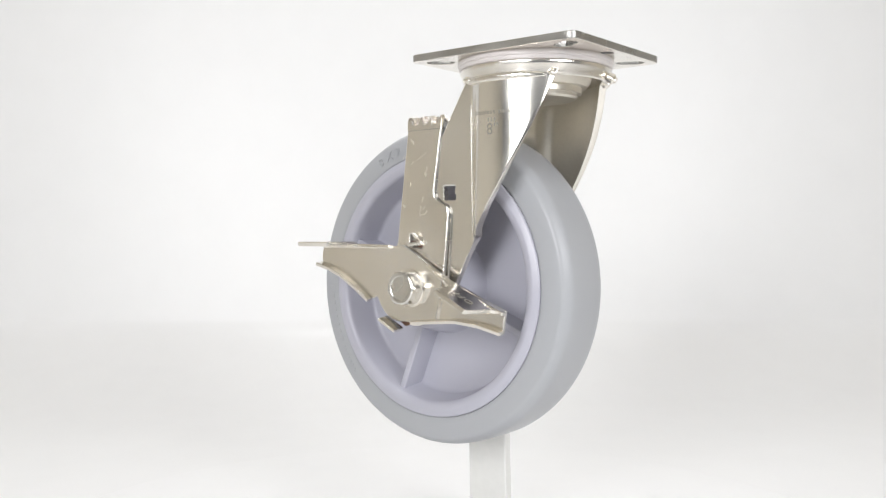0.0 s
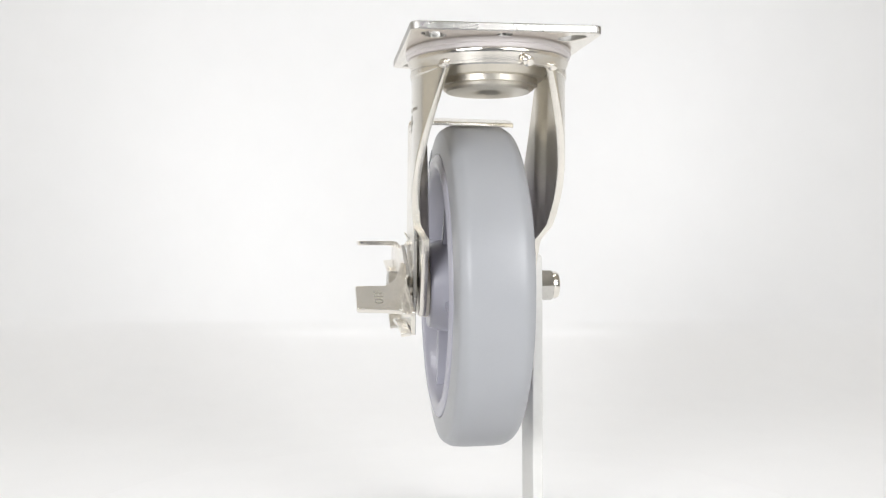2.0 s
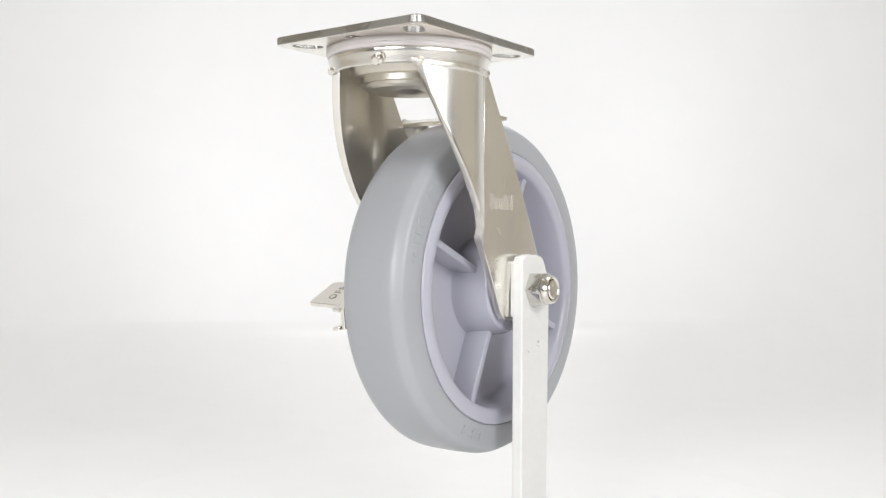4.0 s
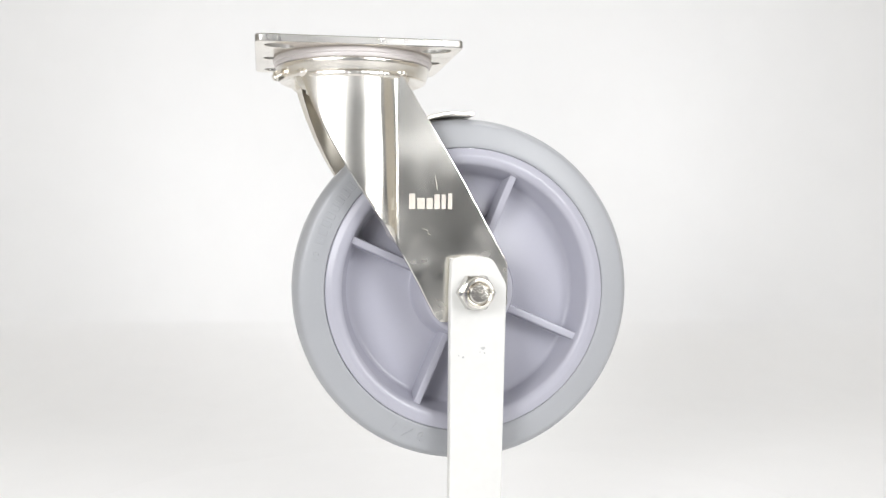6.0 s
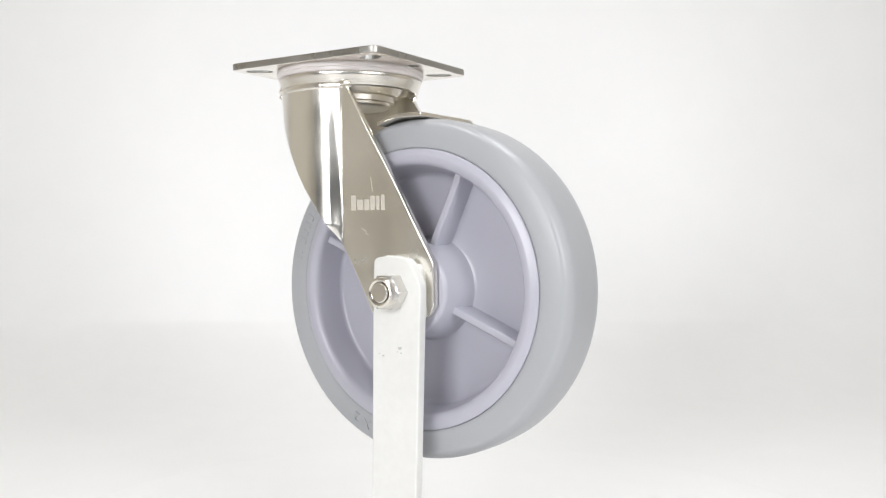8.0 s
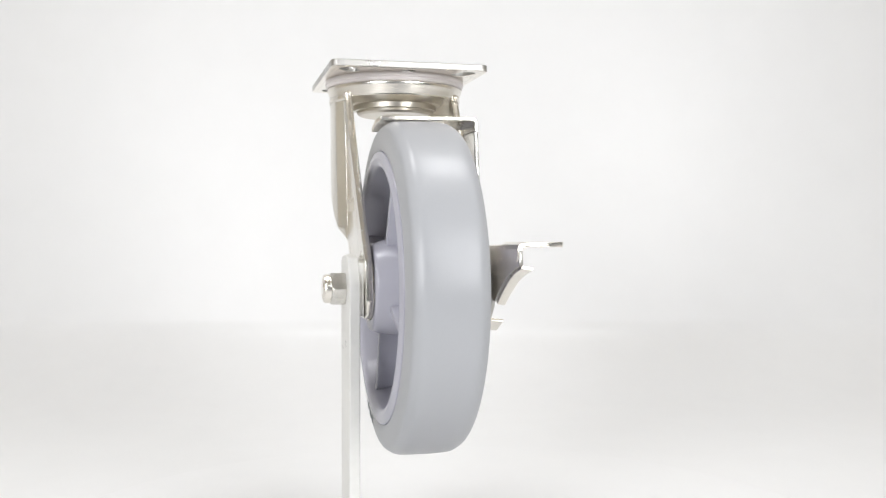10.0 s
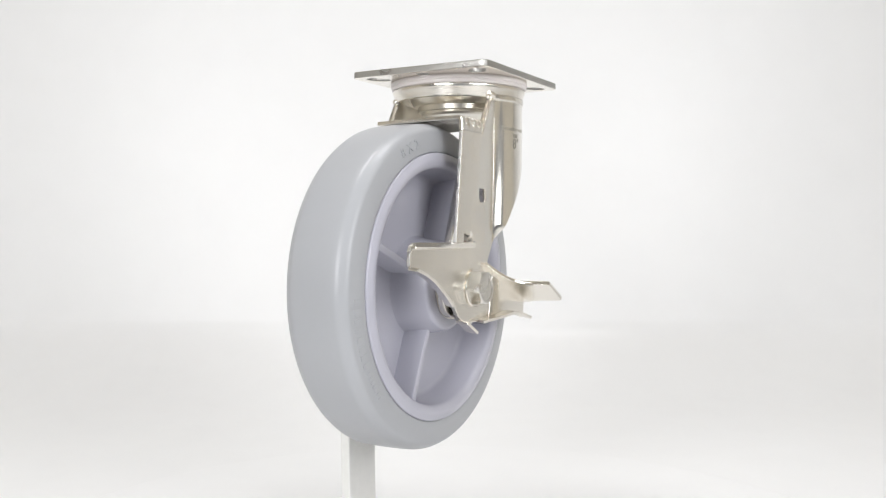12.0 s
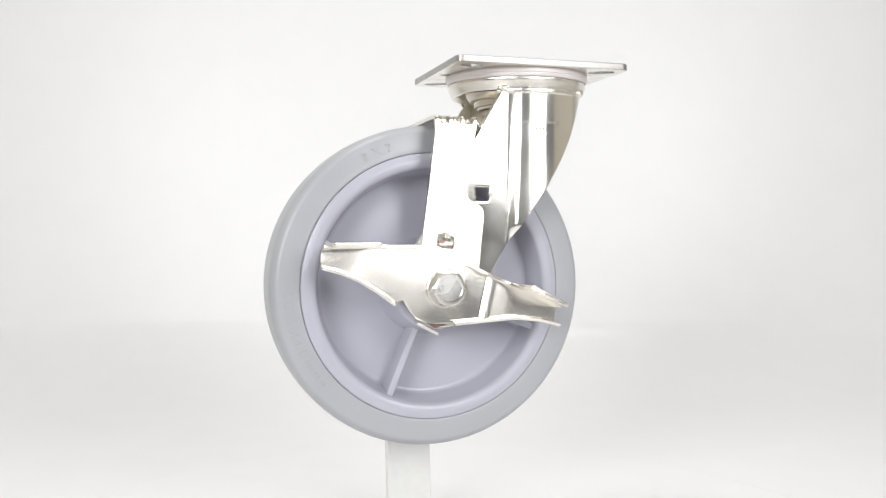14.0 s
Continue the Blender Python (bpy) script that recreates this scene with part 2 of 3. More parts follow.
def studio():
    # seamless sweep: a floor that curves up into the back wall
    low = -0.0052
    sec = [(-0.85, low), (0.45, low)]
    sec += [(0.45 + 0.25 * math.sin(radians(a)), low + 0.095 * (1 - math.cos(radians(a)))) for a in range(3, 88, 3)]
    sec += [(0.716, 0.5), (0.771, 1.75)]
    bm = bmesh.new()
    rows = [[bm.verts.new((x, y, z)) for y, z in sec] for x in (-1.55, 1.55)]
    for i in range(len(sec) - 1):
        bm.faces.new((rows[0][i], rows[1][i], rows[1][i + 1], rows[0][i + 1]))
    geo = bmesh.ops.extrude_face_region(bm, geom=list(bm.faces))
    vs = [g for g in geo["geom"] if isinstance(g, bmesh.types.BMVert)]
    for v in vs:
        v.co.z -= 0.01
        v.co.y += 0.01
    tagged(part("backdrop", bm, SWEEP), "seamless glossy white vinyl backdrop sweep", "backdrop", kind="structure")
    # unseen dark floor, added so the lower legs have something dark to reflect
    block("floor", -1.8, 1.8, -2.4, 1.4, -0.10, -0.03, SLATE_FLOOR, "unseen slate blue floor under the sweep, added to darken low reflections")
    # unseen side walls, their grey chosen to darken what the steel reflects
    block("wall_west", -1.75, -1.6, -2.4, 1.4, -0.03, 1.8, SIDE_GREY, "unseen grey side wall, added to darken reflections in the steel")
    block("wall_east", 1.6, 1.75, -2.4, 1.4, -0.03, 1.8, SIDE_GREY, "unseen grey side wall, added to darken reflections in the steel")
    # unseen reflectors on both sides of the cove, added for beige reflections in steel
    block("trim_west", -1.585, -1.56, -1.15, 0.7, -0.005, 1.6, WALL, "unseen warm white reflector beside the sweep, added to tint the steel")
    block("trim_east", 1.56, 1.585, -0.68, 0.7, -0.005, 1.6, WALL, "unseen warm white reflector beside the sweep, added to tint the steel")
    block("wall_north", -1.6, 1.6, 1.2, 1.35, -0.03, 1.8, WALL, "warm white painted studio wall")
    block("wall_south", -1.6, 1.6, -2.4, -2.25, -0.03, 1.8, DARK, "pale blue-grey painted wall behind the camera")
    block("ceiling", -1.75, 1.75, -2.4, 1.4, 1.8, 1.9, WALL, "warm white studio ceiling")


def turntable():
    t = thing("turntable", "round white turntable lying on the white sweep", "turntable")
    part("top", upright(lathe([(0, 0), (286, 0), (289, -0.6), (290, -1.8), (290, -3.8), (289, -4), (0, -4)], 160, closed=False), 0, 0, 0), TABLE, t, sharp=8)
    part("base", upright(lathe([(0, -4.1), (120, -4.1), (120, -5.1), (0, -5.1)], 64, closed=False), 0, 0, 0), SWEEP, t)
    return t


# ---- caster ----
SWIVEL = (-64.5, 1.2)      # swivel axis in the caster's space, millimetres


def wheel(parent):
    w = part("wheel_core", lathe([(12, 28.6), (24.6, 28.6), (26.2, 28.3), (27.1, 27.4), (27.3, 26.2), (29.2, 20.6), (30.5, 8), (32, 5), (34, 4.2), (67.6, 4), (69.2, 4.3), (70.3, 5.2), (70.9, 6.8),
                             (74.0, 21.0), (74.5, 22.6), (75.3, 23.7), (76.6, 24.4), (79.4, 24.9), (80.2, 24.6), (83.3, 23.8), (83.8, 23.5), (84.1, 22.7), (84.1, -22.7), (83.8, -23.5), (83.3, -23.8), (80.2, -24.6), (79.4, -24.9),
                             (76.6, -24.4), (75.3, -23.7), (74.5, -22.6), (74.0, -21.0), (70.9, -6.8), (70.3, -5.2), (69.2, -4.3), (67.6, -4), (34, -4.2), (32, -5), (30.5, -8),
                             (29.2, -20.6), (27.3, -26.2), (27.1, -27.4), (26.2, -28.3), (24.6, -28.6), (12, -28.6)], 144),
             CORE, parent, "lavender grey moulded plastic wheel core", sharp=40)
    side = [(84.2, 20.6), (84.25, 22.3), (84.7, 22.8), (85.6, 22.95), (88.0, 22.8), (92, 22.3), (96.9, 21.5), (98.2, 21.1), (99.2, 20.3), (100.0, 19.3), (101.2, 17.3), (101.9, 15.9), (102.3, 14.2), (102.5, 11), (102.65, 6)]
    w.location, w.rotation_euler = mm((0.8, 0, 0.4)), (0, 0, radians(-1.1))
    tyre = part("tyre", lathe(side + [(102.7, 0)] + [(r, -y) for r, y in reversed(side)], 144), RUBBER, parent,
         "matt grey solid rubber tyre with raised sidewall lettering", sharp=50)
    for k in range(4):
        for sgn in (-1, 1):
            a = (66.3 if sgn < 0 else 22.0) + 90 * k
            bm = bmesh.new()
            prof = [(26, 20.4), (70, 19.6), (76, 20.4), (76, 3), (26, 3)]
            vs = []
            for hw in (-1, 1):
                vs.append([bm.verts.new(mm((r, sgn * y, hw * (2.2 if y > 5 else 3.0)))) for r, y in prof])
            for i in range(5):
                bm.faces.new((vs[0][i], vs[0][(i + 1) % 5], vs[1][(i + 1) % 5], vs[1][i]))
            bm.faces.new(vs[0])
            bm.faces.new(vs[1])
            bmesh.ops.recalc_face_normals(bm, faces=bm.faces)
            es = [e for e in bm.edges if e.calc_face_angle(0) > 0.6 and min(abs(v.co.y) for v in e.verts) > 0.01]
            bmesh.ops.bevel(bm, geom=es, offset=0.0009, segments=3, affect="EDGES", profile=0.5)
            bm.transform(Matrix.Rotation(radians(-a), 4, "Y"))
            part("spoke", bm, CORE, w, sharp=50)
    tyre.location, tyre.rotation_euler = w.location, w.rotation_euler
    return tyre


def sidewall_text(parent, text, centre, side, size=7.6, radius=91.5, step=4.6):
    """Raised letters round the sidewall; centre is the angle from +x towards +z in degrees; side -1 nut side, 1 brake side."""
    n = len(text)
    for i, ch in enumerate(text):
        if ch == " ":
            continue
        # letters run clockwise as read from outside
        a = centre + (side if side > 0 else -1) * (i - (n - 1) / 2) * step
        c, s = math.cos(radians(a)), math.sin(radians(a))
        up = Vector((c, 0, s))
        out = Vector((0, side, 0))
        right = up.cross(out)
        out = (out + up * 0.135).normalized()
        m = Matrix((right, out.cross(right), out)).transposed().to_4x4()
        m.translation = Vector(mm((radius * c, side * 22.5, radius * s)))
        lettering("letter", ch, size, parent, RUBBER, m, depth=0.38)


def fork_leg_y(x, z):
    """Distance of the outer face from the swivel's middle plane: a barrel in front, a facet, a sharp crease, then a flat that flares upwards."""
    def barrel(q):
        return math.sqrt(max(44.2 ** 2 - (q - SWIVEL[0]) ** 2, 150))
    k = max(0, z / 124)
    flat = 35.3 + 0.020 * (z + 10)
    crease = -43.2
    wide = 5.0 + 6.0 * min(1, max(0, (z - 28) / 97))
    if x >= crease:
        return flat + 0.05 * (x - crease) * k
    fade = min(1, max(0, (z - 27) / 11))
    if x > crease - wide:
        t = fade * math.sin((crease - x) / wide * math.pi / 2)
        return flat + (barrel(x) - flat) * t
    return flat + (barrel(x) - flat) * fade


def curve_at(points, z):
    """Smooth edge: linear reading of (z, x) points."""
    for (z0, x0), (z1, x1) in zip(points, points[1:]):
        if z0 >= z >= z1:
            return x0 + (x1 - x0) * (z0 - z) / (z0 - z1)
    return points[-1][1]


def fork_leg(parent, side, hole):
    front = [(126, -98), (118, -95.5), (107, -91.5), (95, -86.3), (83.5, -80.2), (72, -73.4), (59.6, -65.6), (44, -54.6), (27.8, -43.4), (5, -31.2), (-14, -21.6), (-18, -17.5)]
    back = [(126, -41.5), (121, -38.0), (66, -5), (18, 21.6), (15, 22.4), (-8, 22.4), (-14, 19), (-18, 12)]
    zs = [126 - 144 * k / 84 for k in range(85)]
    cols = 56
    bm = bmesh.new()
    grid = []
    for z in zs:
        a, b = curve_at(front, z), curve_at(back, z)
        row = []
        # a column runs down the crease as long as there is room before it
        mid = -43.2 if a < -45.5 else a + (b - a) * (0.04 + 0.32 * min(1, (30.8 - z) / 30))
        for k in range(cols + 1):
            x = a + (mid - a) * k / 20 if k <= 20 else mid + (b - mid) * (k - 20) / (cols - 20)
            row.append(bm.verts.new(mm((x, SWIVEL[1] + side * fork_leg_y(x, z), z))))
        grid.append(row)
    for i in range(len(zs) - 1):
        for k in range(cols):
            q = (grid[i][k], grid[i][k + 1], grid[i + 1][k + 1], grid[i + 1][k])
            cx = sum(v.co.x for v in q) * 250
            cz = sum(v.co.z for v in q) * 250
            if hole and abs(cx + 26.4) < 4.2 and abs(cz - 58) < 4.4:
                continue
            bm.faces.new(q)
    for v in list(bm.verts):
        if not v.link_faces:
            bm.verts.remove(v)
    # thickness, laid on inwards
    bmesh.ops.recalc_face_normals(bm, faces=bm.faces)
    mid = bm.faces[len(bm.faces) // 2]
    if mid.normal.y * side < 0:
        bmesh.ops.reverse_faces(bm, faces=bm.faces)
    bm.normal_update()
    geo = bmesh.ops.extrude_face_region(bm, geom=list(bm.faces), use_keep_orig=True)
    moved = [g for g in geo["geom"] if isinstance(g, bmesh.types.BMVert)]
    for v in moved:
        x = v.co.x * 1000
        d, z = 0.5, v.co.z * 1000
        t = Vector((2 * d, side * (fork_leg_y(x + d, z) - fork_leg_y(x - d, z)), 0)).normalized()
        nrm = Vector((-t.y, t.x, 0))
        if nrm.y * side > 0:
            nrm = -nrm
        v.co += nrm * 0.0044
    bmesh.ops.recalc_face_normals(bm, faces=bm.faces)
    es = [e for e in bm.edges if len(e.link_faces) == 2 and e.calc_face_angle(0) > radians(65)
          and not (0.020 < e.verts[0].co.z < 0.046 and e.verts[0].co.x < -0.030)]
    bmesh.ops.bevel(bm, geom=es, offset=0.0005, segments=2, affect="EDGES", profile=0.5)
    finish(bm, 38)
    for f in bm.faces:
        c = f.calc_center_median() * 1000
        slope = side * (fork_leg_y(c.x + 0.5, c.z) - fork_leg_y(c.x - 0.5, c.z))
        face_out = Vector((-slope, 1, 0)).normalized() * side if side > 0 else Vector((slope, -1, 0)).normalized()
        turn = f.normal.dot(face_out)
        f.material_index = 0 if turn > 0.6 else (1 if turn < -0.6 else 2)
    return part("fork_leg", bm, [STEEL, SATIN, BRUSHED], parent, keep=True)


def fork(parent):
    f = part("fork_crown", upright(lathe([(20, 126.5), (36, 126.5), (39, 125.2), (42.6, 124.1), (43.9, 124.7), (44.3, 125.8), (44.7, 127.4), (45.6, 129.6), (46.2, 131.0), (46.1, 132.0), (45.5, 132.4), (20, 132.4)], 112),
                                   SWIVEL[0], SWIVEL[1], 0), BRUSHED, parent, "polished stainless steel swivel fork crown")
    for side in (-1, 1):
        leg = fork_leg(f, side, side > 0)
        # weld beads where the leg meets the crown
        for x in (-95.5, -41.5):
            bm = bmesh.new()
            bmesh.ops.create_icosphere(bm, subdivisions=4, radius=0.0032)
            for v in bm.verts:
                v.co *= 1 + 0.3 * noise.noise(v.co * 330 + Vector((x, side, 0)))
            bm.transform(Matrix.Translation(mm((x, SWIVEL[1] + side * (fork_leg_y(x, 124) - 1.6), 125.4))) @ Matrix.Diagonal((1.35, 0.95, 0.75, 1)))
            part("weld_bead", bm, BRUSHED, leg)
        # the pressed crease stands out as a thin uneven bead
        bm = bmesh.new()
        loops = []
        for k in range(61):
            z = 114 - 84 * k / 60
            c = Vector((-43.2, SWIVEL[1] + side * (fork_leg_y(-43.2, z) - 0.15), z))
            r = 0.55 * (1 + 0.35 * noise.noise(Vector((k * 0.7, side * 3, 0)))) * min(1, 0.2 + k / 10, 0.2 + (60 - k) / 10)
            loops.append([bm.verts.new(mm(c + Vector((r * math.cos(q * math.pi / 4), r * math.sin(q * math.pi / 4), 0)))) for q in range(8)])
        for u, w in zip(loops, loops[1:]):
            for q in range(8):
                bm.faces.new((u[q], u[(q + 1) % 8], w[(q + 1) % 8], w[q]))
        part("crease_bead", bm, BRUSHED, leg, sharp=60)
        # rippled weld seam along the head of the barrel
        bm = bmesh.new()
        loops = []
        for k in range(91):
            a = radians(side * (52 + 78 * k / 90))
            swell = 1.5 * (0.55 + 0.45 * min(1, 6 * k / 90, 6 * (90 - k) / 90))
            ring = []
            for q in range(10):
                p = 2 * math.pi * q / 10
                lump = 1 + 0.28 * noise.noise(Vector((k * 0.45, q * 0.5, side * 7)))
                r = 43.9 + swell * 0.7 * lump * math.cos(p)
                ring.append(bm.verts.new(mm((SWIVEL[0] + r * math.cos(a), SWIVEL[1] + r * math.sin(a), 124.0 + 1.5 * swell * lump * math.sin(p)))))
            loops.append(ring)
        for u, w in zip(loops, loops[1:]):
            for q in range(10):
                bm.faces.new((u[q], u[(q + 1) % 10], w[(q + 1) % 10], w[q]))
        bm.faces.new(loops[0])
        bm.faces.new(loops[-1])
        part("weld_seam", bm, BRUSHED, leg, "rippled bright weld seam", sharp=60)
    part("seal_ring", upright(lathe([(40, 132.5), (45.6, 132.5), (46.6, 132.9), (47.0, 133.8), (46.9, 134.9), (47.5, 135.3), (47.7, 136.2), (47.4, 137.5), (46.6, 138.3), (40, 138.3)], 112), SWIVEL[0], SWIVEL[1], 0), SEAL, parent,
         "milky plastic dust seal ring")
    part("bearing_cup", upright(lathe([(0, 117.2), (4, 117.2), (6.5, 116.3), (8, 115.6), (12, 115.2), (17, 115), (24, 115), (25.8, 116.2), (26.2, 117.8), (28.3, 118.2), (28.6, 121.4), (31.4, 122), (33, 124.2), (34, 126.6), (0, 126.6)],
                                      96, closed=False), SWIVEL[0], SWIVEL[1], 0), SATIN, parent)
    # grease nipple, leaning out of the crown
    z = part("grease_nipple", lathe([(0, 0), (2.8, 0), (2.9, 3.6), (2.1, 4.2), (2.0, 5.2), (3.0, 6), (3.1, 9.4), (1.9, 10.4), (1.9, 11.2), (0, 11.4)], 24, closed=False), BRUSHED, parent, "small brass-tinted steel grease nipple")
    ang = radians(196)
    way = Vector((math.cos(ang), math.sin(ang), -0.55)).normalized()
    z.matrix_basis = Matrix.Translation(mm((SWIVEL[0] + 40 * math.cos(ang), SWIVEL[1] + 40 * math.sin(ang), 129.5))) @ way.to_track_quat("Y", "Z").to_matrix().to_4x4()
    return f


def top_plate(parent):
    x0, x1, y0, y1 = -122.5, -6.6, -49.8, 51.7
    out = rounded([(x0, y0), (x1, y0), (x1, y1), (x0, y1)], 5.5, 6)
    cx, cy = (x0 + x1) / 2, (y0 + y1) / 2
    holes = [slot(cx + sx * 44.5, cy + sy * 37.5, 17, 10.5, 32 * sx * sy) for sx in (-1, 1) for sy in (-1, 1)]
    holes += [slot(cx + sx * 49, cy, 8.2, 8, 0) for sx in (-1, 1)]
    bm = sheet(out, -137.9, -142.3, holes, 0.6)
    # the sheet's plane (x, z) becomes (x, y), its depth becomes height
    bm.transform(Matrix(((1, 0, 0, 0), (0, 0, 1, 0), (0, -1, 0, 0.0003), (0, 0, 0, 1))))
    pivot = Matrix.Translation(mm((*SWIVEL, 0)))
    bm.transform(pivot @ Matrix.Rotation(radians(-0.6), 4, "Z") @ pivot.inverted())
    return cut_edges(part("top_plate", bm, [BRUSHED, DARKENED_EDGE], parent, "flat stainless steel mounting plate with slotted corner holes"), 2)


def hexagon(name, y0, y1, flats, parent, mat, bore=0.0, label=""):
    """A hexagonal nut or head along y, with the corners turned off at the outer end."""
    s = 1 if y1 > y0 else -1
    n = 48
    bm = bmesh.new()

    def hexr(a):
        a = (a + math.pi / 6) % (math.pi / 3) - math.pi / 6
        return flats / 2 / math.cos(a)
    rings = []
    spec = [(y0, 0, bore), (y0, 1, 0), (y1 - s * 1.6, 1, 0), (y1 - s * 0.5, 2, 0), (y1, 3, 0), (y1, 0, max(bore, flats * 0.40)), (y1 - s * 0.35, 0, max(bore, flats * 0.37)), (y1 - s * 0.35, 0, max(bore, 0.01))]
    for y, kind, r0 in spec:
        ring = []
        for k in range(n):
            a = 2 * math.pi * k / n
            r = {0: r0, 1: hexr(a), 2: min(hexr(a), flats / 2 * 1.04), 3: flats / 2 * 0.93}[kind]
            ring.append(bm.verts.new(mm((r * math.sin(a), y, r * math.cos(a)))))
        rings.append(ring)
    for a, b in zip(rings, rings[1:] + ([rings[0]] if bore else [])):
        for k in range(n):
            bm.faces.new((a[k], a[(k + 1) % n], b[(k + 1) % n], b[k]))
    return part(name, bm, mat, parent, label, sharp=24)


def axle(parent):
    a = part("axle_bolt", lathe([(0, -57.6), (5.0, -57.6), (5.8, -57), (5.9, 52), (0, 52)], 40, closed=False), BRUSHED, parent)
    h = hexagon("bolt_head", 46.4, 54.5, 19.6, a, BOLT, label="polished hexagonal bolt head")
    part("washer", lathe([(6, 45.2), (11.6, 45.2), (12, 45.5), (12, 46.2), (11.6, 46.5), (6, 46.5)], 56), BRUSHED, a)
    hexagon("lock_nut", -44.2, -53.2, 19.0, a, BOLT, bore=5.9, label="stainless lock nut with a bare thread end")
    part("nut_collar", lathe([(6.2, -53), (8.9, -53), (8.9, -55.6), (8.3, -57), (7.2, -57.3), (6.2, -56.6)], 48), BRUSHED, a)
    for y0, y1 in ((28.7, 31.9), (-28.7, -29.6)):
        part("spacer", lathe([(6, y0), (19.4, y0), (20, (3 * y0 + y1) / 4), (20, (y0 + 3 * y1) / 4), (19.4, y1), (6, y1)], 64), SATIN, a)


def brake(parent):
    strap_out = [(5.2, 97), (5.2, 98.5), (-22, 98.5), (-21.6, 96.5), (-15.8, 60.5), (-16.4, 56.2), (-20.6, 53.0), (-25.6, 50.8), (-27.4, 47), (-24.4, 16), (-21, -8), (-15.5, -18.5), (-5, -24.5), (6, -24), (15.5, -15), (17, 0), (14.2, 25)]
    strap = part("brake_strap", sheet(rounded(strap_out, [0.1, 0.1, 0.1, 0.1, 3, 2, 2, 3, 2, 4, 9, 6, 6, 6, 6, 9, 9]), 37.8, 40.6, [rounded([(3.2, 33.4), (-7, 31.4), (-6.2, 24.2), (3.6, 25.6)], 0.8)], 0.75), [BRUSHED, DARKENED_EDGE], parent,
                 "satin stainless brake strap, folded over the tyre")
    cut_edges(strap, 1)
    # folded top: a curved shoe reaching across the tyre
    ys = [40.61, 40.61, 40.5, 40.1, 39.2, 37.8, 35.8, 33, 20, 0, -22]
    zt = [97.9, 101.2, 103.4, 105.0, 106.2, 106.8, 107.0, 107.0, 107.0, 106.6, 106.2]
    depth = [0, 0.05, 0.6, 1.0, 1.0, 0.8, 0.4, 0, 0, 0, 0]
    turned = [(-1, 0), (-1, 0), (-0.98, -0.1), (-0.85, -0.5), (-0.6, -0.8), (-0.3, -0.95), (-0.1, -1), (0, -1), (0, -1), (0, -1), (0, -1)]
    bm = bmesh.new()
    nx = 48
    rows = []
    for y, z in zip(ys, zt):
        row = []
        for k in range(nx + 1):
            u = k / nx
            x = 5.2 - (27.2 if y > 37 else 31.8) * u
            drop = 0 if y > 36 else -4.2 * max(0, (u - 0.45) / 0.55) ** 1.5
            # three pressed V-shaped dents stiffen the fold
            dent = 3.6 * sum(max(0, 1 - abs(x - q) / 3.0) for q in (-1.5, -9.5, -17.0)) * depth[len(rows)]
            row.append(bm.verts.new(mm((x, y - 0.8 * dent, z + drop - 0.8 * dent))))
        rows.append(row)
    for a, b in zip(rows, rows[1:]):
        for k in range(nx):
            bm.faces.new((a[k], a[k + 1], b[k + 1], b[k]))
    bm.normal_update()
    inner = {}
    for i, row in enumerate(rows):
        for v in row:
            nrm = Vector((0, *turned[i])) * 0.0026
            inner[v] = bm.verts.new(v.co + nrm)
    for f in list(bm.faces):
        bm.faces.new([inner[v] for v in reversed(f.verts)])
    for e in [e for e in bm.edges if len(e.link_faces) == 1 and e.verts[0] in inner and e.verts[1] in inner]:
        bm.faces.new((e.verts[0], e.verts[1], inner[e.verts[1]], inner[e.verts[0]]))
    bmesh.ops.recalc_face_normals(bm, faces=bm.faces)
    es = [e for e in bm.edges if len(e.link_faces) == 2 and e.calc_face_angle(0) > radians(65) and max(v.co.z for v in e.verts) > 0.0985]
    bmesh.ops.bevel(bm, geom=es, offset=0.0004, segments=2, affect="EDGES", profile=0.5)
    part("brake_shoe", bm, BRUSHED, strap, sharp=26)
    # spring seen through the opening of the strap
    bm = sheet(rounded([(2.6, 29.6), (-6.2, 27.8), (-5.8, 24.8), (3, 26)], 1), 38.4, 39.6, bevel=0.2)
    part("spring_leaf", bm, COPPER, strap, "heat tinted spring leaf inside the brake")
    part("clip", ribbon([((-1.0, 39.4, 30.0), (-4.6, 39.4, 29.2)), ((-0.6, 41.4, 32.2), (-4.2, 41.4, 31.4)), ((0.2, 43.0, 35.2), (-2.6, 43.0, 34.6))], 0.9), STEEL, strap)
    curl = lathe([(0.2, -5.4), (1.3, -5.4), (1.5, -5.0), (1.5, 4.6), (1.3, 5.0), (0.2, 5.0)], 20)
    curl.transform(Matrix.Translation(mm((-2.0, 41.9, 27.2))) @ Matrix.Rotation(radians(8), 4, "Y") @ Matrix.Rotation(radians(90), 4, "Z"))
    part("spring_curl", curl, STEEL, strap)
    # scuffs left on the strap by handling
    rng = random.Random(8)
    for _ in range(26):
        z = rng.uniform(44, 95)
        x = rng.uniform(-13, 8) if rng.random() < 0.6 else rng.choice((rng.gauss(-9, 1.6), rng.gauss(7, 1.0)))
        m = Matrix(((-1, 0, 0, x / 1000), (0, 0, 1, 0.04061), (0, 1, 0, z / 1000), (0, 0, 0, 1))) @ Matrix.Rotation(rng.gauss(0, 0.35), 4, "Z")
        plain_bar(strap, m, rng.uniform(0.22, 0.5), rng.uniform(0.5, 2.4), 0.05, ETCH, "scuff")
    return strap


